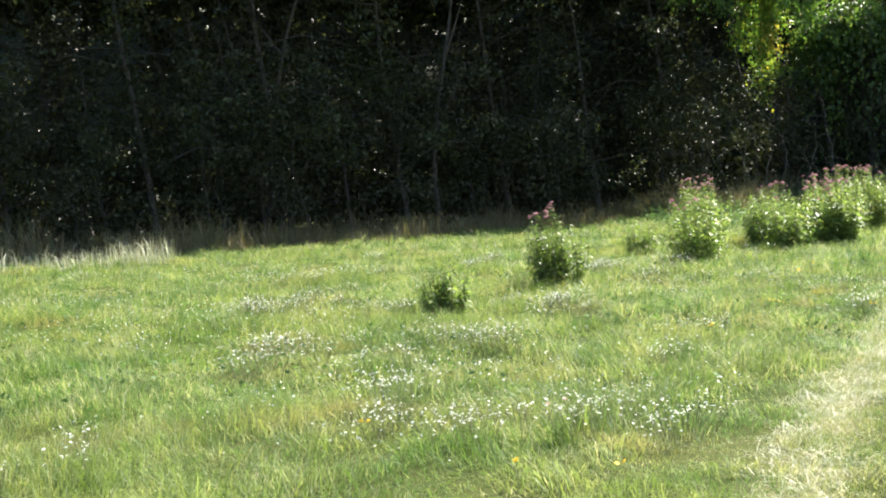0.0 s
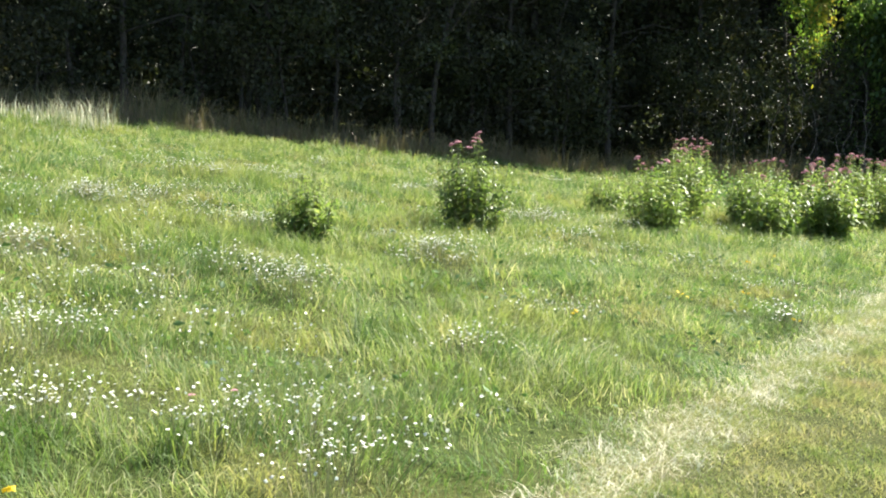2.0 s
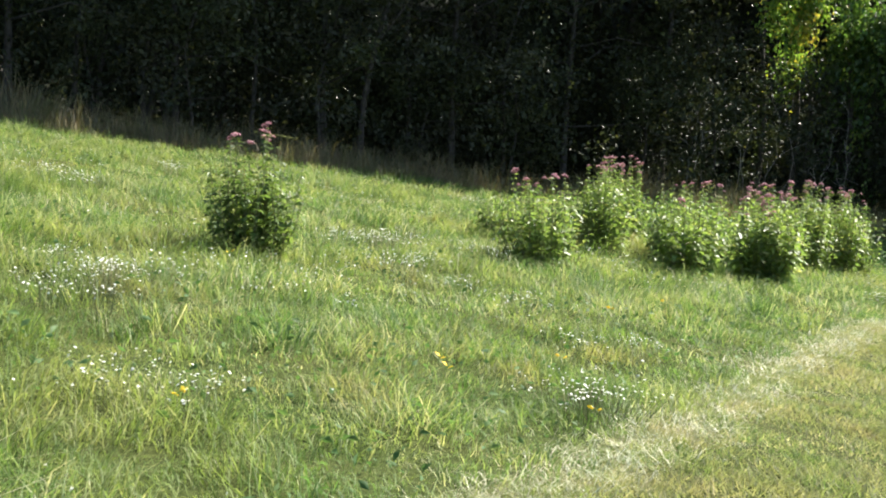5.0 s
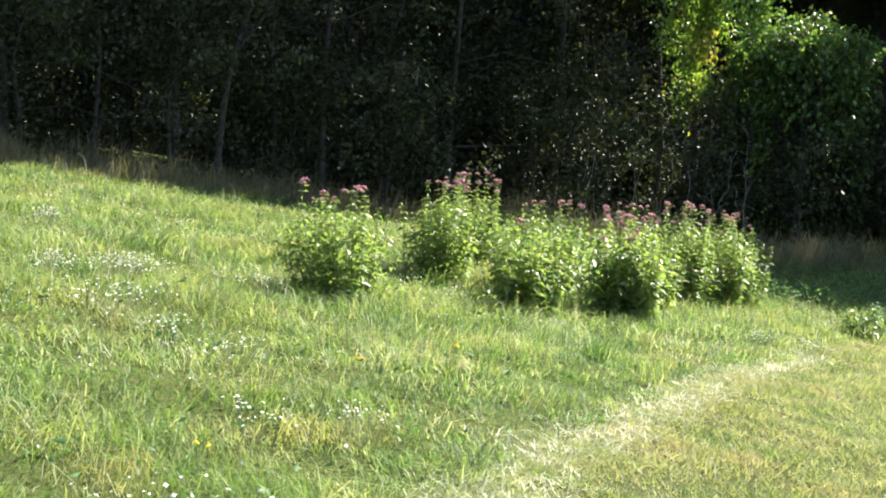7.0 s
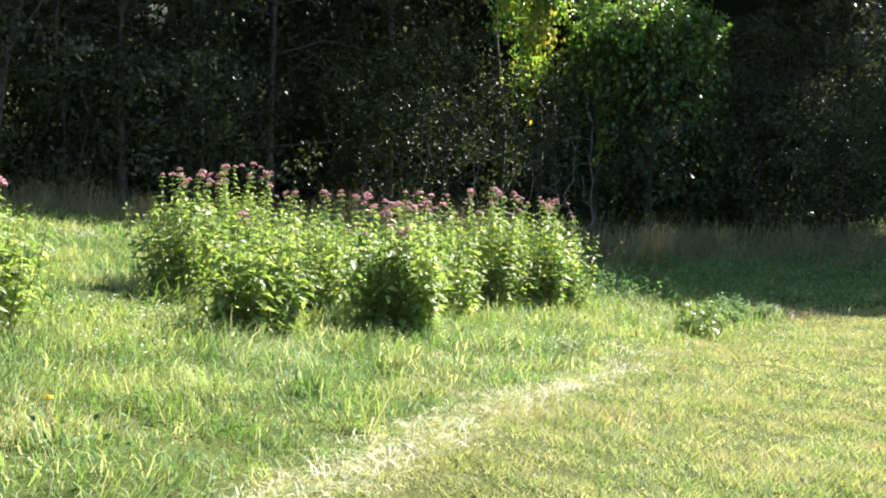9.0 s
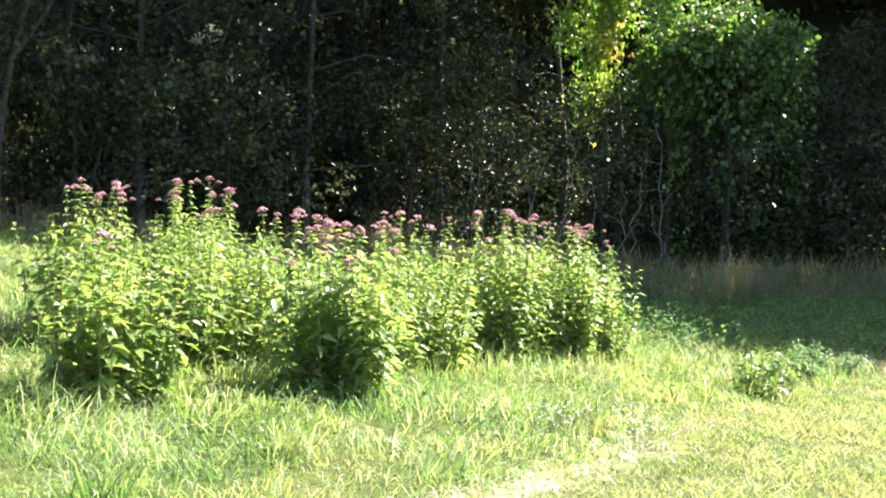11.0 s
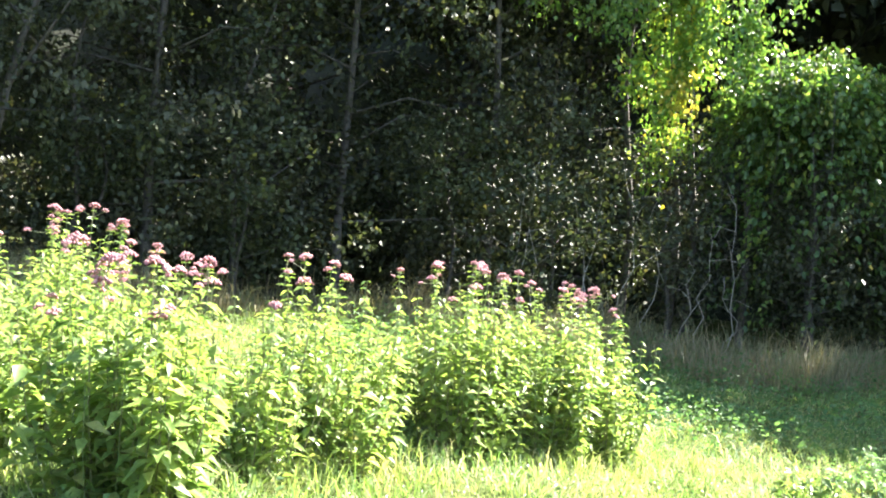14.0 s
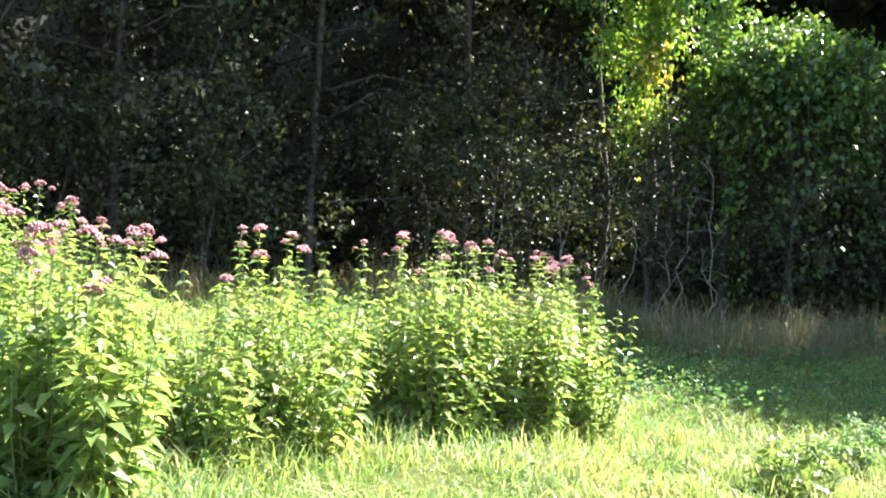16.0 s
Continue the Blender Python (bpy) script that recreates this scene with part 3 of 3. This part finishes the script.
for i, (x, y) in enumerate(WHITE_AT):
    for j in range(2 if i % 2 else 3):
        xx, yy = x + r.normal(0, 0.28) * (j > 0), y + r.normal(0, 0.4) * (j > 0)
        c = whites[int(r.integers(0, 3))]
        o = copy_thing(c, pose(xx, yy, float(land(xx, yy)), 0, 0, r.uniform(0, 360)))
        o["group"] = "white wild flowers in the meadow"
yel = flower_clump("yellow_wildflower", 50, 2, 0.03, YELLOW, 0.022, 0.17, "single yellow dandelion-like flower in the grass", "wildflower")
for x, y in [(0.1, 6.0), (0.6, 5.8), (-0.7, 7.0), (3.2, 12.8), (3.25, 12.6), (2.2, 11.0), (4.0, 12.1), (1.3, 15.8), (3.9, 13.6), (4.4, 16.0), (5.0, 17.4)]:
    copy_thing(yel, pose(x, y, float(land(x, y)), 0, 0, 70 * x))["group"] = "yellow flowers in the meadow"
clo = flower_clump("pink_clover", 52, 1, 0.01, PINK, 0.02, 0.2, "single pink clover head in the grass", "wildflower")
for x, y in [(0.4, 7.2), (0.52, 7.45)]:
    copy_thing(clo, pose(x, y, float(land(x, y))))["group"] = "pink clover heads"
for o in (*whites, yel, clo):
    for c in list(o.children):
        bpy.data.objects.remove(c)
    bpy.data.objects.remove(o)


# ---- the wood ----
def tree(name, x, y, height, spread, seed, n_leaves, low, label, material=WOOD_LEAF, trunk=0.1, leaf=0.14, category="tree", kind_parts=("trunk", "crown")):
    """A tapered, bent trunk with limbs; the crown is leaves gathered in clumps round the limbs' ends."""
    r = np.random.default_rng(seed)
    z = float(land(x, y))
    root = thing(name, (x, y, z), label, category)
    bend = r.normal(0, 0.035, 2) * height
    spine = lambda f: np.array([bend[0] * f * f + 0.3 * f * math.sin(7 * f + seed), bend[1] * f * f + 0.3 * f * math.cos(4 * f + seed), height * 0.92 * f])
    lines = [([spine(f) for f in np.linspace(0, 1, 9)], [trunk * (1.25 if f == 0 else 1) * (1 - 0.85 * f) for f in np.linspace(0, 1, 9)])]
    clumps = []
    limbs = int(16 + height)
    for i in range(limbs):
        f = low + (1 - low) * (i + r.uniform(0, 1)) / limbs
        a = i * 2.4 + r.uniform(-0.5, 0.5)
        reach = spread * (1.05 - 0.75 * max(0, (f - 0.35) / 0.65) ** 1.5) * r.uniform(0.5, 1.1)
        s0 = spine(f)
        drop = r.uniform(-0.25, 0.35) * reach
        end = s0 + np.array([math.cos(a) * reach, math.sin(a) * reach, drop])
        mid = (s0 + end) / 2 + np.array([0, 0, 0.12 * reach])
        q = trunk * (1 - 0.8 * f) * 0.4
        lines.append(([s0, mid, end], [q, q * 0.6, q * 0.2]))
        for w in (0.5, 0.75, 1.0, 1.1):
            c = s0 + (end - s0) * w + r.normal(0, 0.25, 3)
            if c[2] > 0.3:
                clumps.append((c, r.uniform(0.22, 0.58)))
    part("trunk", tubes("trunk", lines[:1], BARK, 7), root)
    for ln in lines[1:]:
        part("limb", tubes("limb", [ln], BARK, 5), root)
    cc, cs = np.array([c for c, _ in clumps]), np.array([s for _, s in clumps])
    pick = r.integers(0, len(cc), n_leaves)
    p = cc[pick] + r.normal(0, 1, (n_leaves, 3)) * cs[pick][:, None] * [0.62, 0.62, 0.5]
    k = n_leaves // 7
    f = r.uniform(0.03, 0.65, k)
    p[-k:] = np.array([spine(v) for v in f]) + r.normal(0, 0.42, (k, 3))
    if height > 9:
        low_leaf = p[:, 2] < 2.2
        p[low_leaf, 2] += r.uniform(0.8, 3.0, low_leaf.sum())
    p[:, 2] = np.maximum(p[:, 2], 0.15)
    d, s = frames_for(r.normal(0, 1, (n_leaves, 3)) + [0, 0, -0.6], r)
    # cap of outsized leaves above the view, added to block the sun
    if height > 9:
        k = int(n_leaves * 0.33)
        a, q = r.uniform(0, 2 * np.pi, k), np.sqrt(r.uniform(0, 1, k)) * spread * 1.15
        p[:k] = np.stack([q * np.cos(a) + bend[0] * 0.7, q * np.sin(a) + bend[1] * 0.7, height * (0.98 - 0.3 * (q / spread) ** 2) - np.abs(r.normal(0, 1.0, k))], 1)
    big = leaf * (1 + 2.2 * np.clip((p[:, 2] - 8.0) / 2, 0, 1)) * r.uniform(0.6, 1.3, n_leaves)
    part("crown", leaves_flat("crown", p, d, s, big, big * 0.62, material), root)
    return root


TREES = "dark broad-leaved tree standing in the shade at the wood's edge"
r = np.random.default_rng(5)
front = [(-15.5, 30.8), (-11.5, 32.2), (-8.0, 33.7), (-4.5, 35.2), (-1.2, 37.2), (2.0, 39.6), (5.2, 42.3), (8.3, 44.2), (9.6, 47.5), (18.6, 46.8), (22.5, 44.0), (26.0, 41.5), (26.0, 51.0), (29.5, 46.0)]
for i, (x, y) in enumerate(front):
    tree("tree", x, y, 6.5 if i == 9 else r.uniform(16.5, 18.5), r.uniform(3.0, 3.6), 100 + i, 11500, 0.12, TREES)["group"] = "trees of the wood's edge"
for i in range(22):
    x = -17 + 4.1 * (i % 11) + r.uniform(-1, 1) + 3 * (i // 11)
    y = np.interp(x, [-17, 8, 26], [39.5, 49, 52]) + r.uniform(-1, 1) + 5 * (i // 11)
    along, aside = 0.788 * (x - 14) + 0.616 * (y - 44), abs(0.616 * (x - 14) - 0.788 * (y - 44))
    if aside < 3.6 and along < 13:
        continue
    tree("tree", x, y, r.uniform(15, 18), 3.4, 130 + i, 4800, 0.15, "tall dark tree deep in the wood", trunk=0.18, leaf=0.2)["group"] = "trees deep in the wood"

# saplings with bare grey stems at the edge
for i, (x, y, h) in enumerate([(-9.3, 33.6, 7.5), (-6.6, 34.3, 8.0), (-5.2, 35.0, 8.5), (-2.9, 36.4, 8.0), (0.8, 38.9, 7.0), (3.4, 40.6, 7.5)]):
    tree("sapling", x, y, h, 1.2, 160 + i, 1500, 0.35, "slender grey-stemmed sapling at the edge of the wood", trunk=0.07, leaf=0.1)["group"] = "saplings at the wood's edge"

# old leaning stems, forked and bare, in the gap at the upper end of the field
for i, (x, y, lean, h) in enumerate([(-6.4, 35.0, 0.25, 7.0), (-5.4, 35.3, 2.4, 7.0), (-4.9, 35.6, -0.9, 6.5), (-0.3, 37.6, 1.4, 7.0)]):
    q = np.random.default_rng(240 + i)
    root = thing("leaning_trunk", (x, y, float(land(x, y))), "bare grey leaning stem with forked branches at the wood's edge", "trunk", "leaning stems at the wood's edge")
    line = lambda f: np.array([lean * f ** 1.3 + 0.15 * math.sin(5 * f + i), 0.3 * f * math.sin(3 * f + i), h * f])
    fs = np.linspace(0, 1, 10)
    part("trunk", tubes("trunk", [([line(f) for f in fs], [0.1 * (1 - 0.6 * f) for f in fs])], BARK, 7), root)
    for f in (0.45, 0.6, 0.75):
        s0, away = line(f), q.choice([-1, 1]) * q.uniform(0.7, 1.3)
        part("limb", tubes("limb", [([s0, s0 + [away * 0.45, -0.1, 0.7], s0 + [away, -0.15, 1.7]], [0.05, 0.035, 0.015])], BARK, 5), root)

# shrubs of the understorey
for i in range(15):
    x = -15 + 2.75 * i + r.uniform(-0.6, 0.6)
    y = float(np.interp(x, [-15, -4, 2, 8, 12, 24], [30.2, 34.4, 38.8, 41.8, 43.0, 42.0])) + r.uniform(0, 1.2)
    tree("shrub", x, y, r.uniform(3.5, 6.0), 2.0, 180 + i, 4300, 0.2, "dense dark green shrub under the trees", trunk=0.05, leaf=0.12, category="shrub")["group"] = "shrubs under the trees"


# added blocker: keeps the sun from shining through the vine mound from behind
tree("shrub", 17.2, 46.0, 5.5, 2.2, 460, 6000, 0.08, "dense green shrub added behind the draped vines to block the sun", trunk=0.06, leaf=0.13, category="shrub")
for i, (x, y) in enumerate([(23.5, 46.0), (26.5, 45.0), (24.5, 49.0), (28.5, 48.5), (20.5, 44.8)]):
    tree("shrub", x, y, 4.5, 2.2, 470 + i, 4000, 0.08, "dense dark green shrub under the trees", trunk=0.06, leaf=0.15, category="shrub")["group"] = "shrubs under the trees"
# a second, deeper row of shrubs
for i in range(13):
    x = -17 + 3.3 * i + r.uniform(-0.8, 0.8)
    y = float(np.interp(x, [-15, -4, 2, 8, 12, 24], [35.5, 40.0, 44.0, 47.5, 49.0, 48.5])) + r.uniform(0, 1.5)
    tree("shrub", x, y, r.uniform(2.5, 4.0), 2.2, 400 + i, 3200, 0.08, "dense dark green shrub under the trees", trunk=0.05, leaf=0.16, category="shrub")["group"] = "shrubs under the trees"


# undergrowth far inside, where the ground rises
for i in range(11):
    x = -24 + 2.9 * i + r.uniform(-0.6, 0.6)
    y = 44.5 + 0.35 * (x + 24) + r.uniform(0, 1.5)
    tree("shrub", x, y, r.uniform(2.2, 3.2), 2.4, 430 + i, 2200, 0.06, "dense dark green shrub deep under the trees", trunk=0.05, leaf=0.24, category="shrub")["group"] = "shrubs under the trees"


def vine_mound(name, x, y, rx, ry, height, seed, n, material, label, leaf=0.13, hang=0.0):
    """Leafy vines draped over a support: hanging strands of leaves over a lumpy dome with a hollow inside."""
    r = np.random.default_rng(seed)
    z = float(land(x, y))
    root = thing(name, (x, y, z), label, "vine")
    strands, at, al = [], [], []
    per = 42
    for i in range(n // per):
        a, q = r.uniform(0, 2 * math.pi), r.uniform(0, 1) ** 0.6
        lump = 1 + 0.16 * math.sin(3 * a + seed) + 0.10 * math.sin(7 * a + 2 * seed)
        top = np.array([rx * q * lump * math.cos(a), ry * q * lump * math.sin(a), height * (1 - 0.1 * q ** 4) * (1 + 0.05 * math.sin(4 * a + 5 * q + seed) + 0.05 * math.sin(9 * a + 3 * q) + r.normal(0, 0.03))])
        long = r.uniform(0.4, min(2.2, max(0.6, top[2] - hang))) if q < 0.8 else r.uniform(0.4, max(0.6, 0.98 * top[2] - hang))
        foot = top + np.array([0.12 * math.cos(a), 0.12 * math.sin(a), -long])
        if i % 6 == 0:
            strands.append(([top, (top + foot) / 2 + r.normal(0, 0.06, 3), foot], [0.01, 0.008, 0.005]))
        f = r.uniform(0, 1, per)[:, None]
        at.append(top + (foot - top) * f + r.normal(0, 0.13, (per, 3)))
        al.append(np.array([math.cos(a) * 0.6, math.sin(a) * 0.6, -0.7]) + r.normal(0, 0.6, (per, 3)))
    strands.append(([(0, 0, 0), (0.1, 0.1, height * 0.5), (0, 0, height * 0.93)], [0.12, 0.1, 0.05]))
    at, al = np.concatenate(at), np.concatenate(al)
    d, s = frames_for(al, r)
    ln = leaf * r.uniform(0.6, 1.25, len(at))
    part("stalk", tubes("stalk", strands, BARK, 5), root)
    part("foliage", leaves("foliage", at, d, s, ln, ln * 0.75, material), root)
    return root


def vine_fall(name, x, y, tongues, seed, material, label, leaf=0.13):
    """Ragged falls of leaves from a tree: each tongue (aside, back, top, foot, wide, leaves) thins out downwards in clumps."""
    r = np.random.default_rng(seed)
    z = float(land(x, y))
    root = thing(name, (x, y, z), label, "vine")
    at, al, vines = [], [], [([(0.2, 1.0, 0), (0.35, 1.0, 2.5), (0.1, 0.9, 5.5), (0.25, 0.6, 8.2)], [0.1, 0.08, 0.06, 0.04])]
    for aside, back, top, foot, wide, count in tongues:
        clumps = max(6, count // 70)
        f = r.uniform(0, 1, clumps) ** 1.25
        sway = 0.22 * np.sin(5 * f + aside * 3 + seed)
        c = np.stack([aside + sway + r.normal(0, 1, clumps) * wide * (1 - 0.65 * f), back + r.normal(0, 0.12, clumps), top + (foot - top) * f], 1)
        pick = r.integers(0, clumps, count)
        at.append(c[pick] + r.normal(0, 1, (count, 3)) * [0.2, 0.12, 0.28])
        al.append(np.stack([r.normal(0, 0.7, count), r.normal(-0.2, 0.6, count), r.normal(-0.8, 0.5, count)], 1))
        vines.append(([(aside, back, top), (aside + 0.1, back - 0.05, (top + foot) / 2), (aside - 0.05, back, foot)], [0.018, 0.014, 0.006]))
    at, al = np.concatenate(at), np.concatenate(al)
    d, side = frames_for(al, r)
    ln = leaf * r.uniform(0.6, 1.25, len(at))
    for v in vines:
        part("vine_stem", tubes("vine_stem", [v], BARK, 5), root)
    part("foliage", leaves("foliage", at, d, side, ln, ln * 0.75, material), root)
    return root


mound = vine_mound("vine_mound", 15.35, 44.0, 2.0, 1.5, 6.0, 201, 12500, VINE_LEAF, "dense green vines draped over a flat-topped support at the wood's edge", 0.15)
q = np.random.default_rng(211)
n = 2300
a, e = q.uniform(0, 2 * np.pi, n), np.sqrt(q.uniform(0, 1, n))
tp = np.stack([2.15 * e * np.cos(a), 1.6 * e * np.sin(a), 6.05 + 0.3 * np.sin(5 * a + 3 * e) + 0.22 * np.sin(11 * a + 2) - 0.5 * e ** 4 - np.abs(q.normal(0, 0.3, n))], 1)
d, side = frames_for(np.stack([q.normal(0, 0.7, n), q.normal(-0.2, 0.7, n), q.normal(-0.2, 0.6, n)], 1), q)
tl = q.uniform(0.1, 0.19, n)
# top leaves in the paler copy, standing in for sun on the mound
part("sunlit_tint_crown", leaves("sunlit_tint_crown", tp, d, side, tl, tl * 0.8, VINE_LIT), mound, "glossy top leaves of the vines, coloured paler for sunlight")
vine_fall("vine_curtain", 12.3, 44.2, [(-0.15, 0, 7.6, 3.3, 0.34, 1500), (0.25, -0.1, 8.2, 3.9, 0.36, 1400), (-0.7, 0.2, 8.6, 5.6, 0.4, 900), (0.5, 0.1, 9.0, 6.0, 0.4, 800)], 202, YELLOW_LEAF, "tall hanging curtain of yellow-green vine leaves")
vine_fall("vine_curtain", 13.8, 43.6, [(-0.5, 0, 9.2, 5.9, 0.35, 800), (0.1, 0, 9.4, 6.2, 0.35, 800), (0.8, 0.1, 9.2, 7.4, 0.5, 600)], 203, VINE_LIT, "hanging curtain of bright green vine leaves behind the mound")
vine_fall("vine_curtain", 12.62, 43.85, [(0, 0, 5.75, 4.9, 0.14, 210)], 204, GOLD_LEAF, "small golden-yellow tuft of turning vine leaves")

vine_fall("leafy_branch", 11.2, 44.0, [(-0.5, 0, 8.8, 6.9, 0.6, 1100), (-1.6, 0.3, 8.6, 7.0, 0.6, 700), (0.2, 0.2, 9.2, 7.2, 0.5, 800)], 205, VINE_LIT, "bright green leafy branches overhanging beside the vines", 0.12)
# bare pale twigs hanging under the vines
for i in range(11):
    q = np.random.default_rng(220 + i)
    x, y = 8.6 + 0.5 * i + q.uniform(-0.3, 0.3), 42.2 + q.uniform(-0.5, 0.7)
    z = float(land(x, y))
    root = thing("bare_twig", (x, y, z), "bare pale dry hanging twig at the wood's edge", "twig", "bare twigs under the vines")
    h = q.uniform(1.6, 3.8)
    pts = [np.array([0.0, 0.0, 0.0])]
    for j in range(7):
        pts.append(pts[-1] + np.array([q.normal(0, 0.13), q.normal(0, 0.08), h / 7]))
    lines = [(pts, [0.011 * (1 - 0.1 * j) for j in range(8)])]
    for j in (3, 4, 5, 6):
        e = pts[j] + np.array([q.normal(0, 0.35), q.normal(0, 0.2), q.uniform(-0.2, 0.5)])
        lines.append(([pts[j], (pts[j] + e) / 2 + [0, 0, 0.06], e], [0.006, 0.005, 0.003]))
    part("stem", tubes("stem", lines, TWIG, 5), root)

# depth of the wood: added dark sheet, shade in its colour, hiding the sky
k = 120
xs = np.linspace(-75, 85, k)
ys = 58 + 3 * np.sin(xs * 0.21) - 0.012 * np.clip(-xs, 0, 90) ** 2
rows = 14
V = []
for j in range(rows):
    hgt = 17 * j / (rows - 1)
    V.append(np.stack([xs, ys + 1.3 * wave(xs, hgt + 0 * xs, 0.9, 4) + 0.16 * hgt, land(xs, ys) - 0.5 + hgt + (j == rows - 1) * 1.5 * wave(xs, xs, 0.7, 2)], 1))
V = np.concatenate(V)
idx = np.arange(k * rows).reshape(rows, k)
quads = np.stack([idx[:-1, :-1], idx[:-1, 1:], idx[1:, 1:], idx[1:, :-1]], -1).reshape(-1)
tagged(new("backdrop", mesh_of("backdrop", V, quads, np.full(len(quads) // 4, 4), BACK, True)), "dark backdrop sheet standing in for the wood's shaded depth", "wood", kind="structure")

# a heap of dry brown stalks where the path enters the shade
q = np.random.default_rng(300)
n = 420
hx, hy = 13.4 + q.normal(0, 0.45, n), 29.7 + q.normal(0, 0.35, n)
heap = thing("brush_heap", (13.4, 29.7, float(land(13.4, 29.7))), "low heap of dry reddish-brown stalks beside the path", "brush heap")
hp = np.stack([hx - 13.4, hy - 29.7, land(hx, hy) - land(13.4, 29.7)], 1)
tagged(part("stalk", blades("stalk", hp, q.uniform(0.08, 0.3, n), np.full(n, 0.014), q.uniform(0.8, 3.0, n), q, WEED_BROWN), heap), kind="stuff")
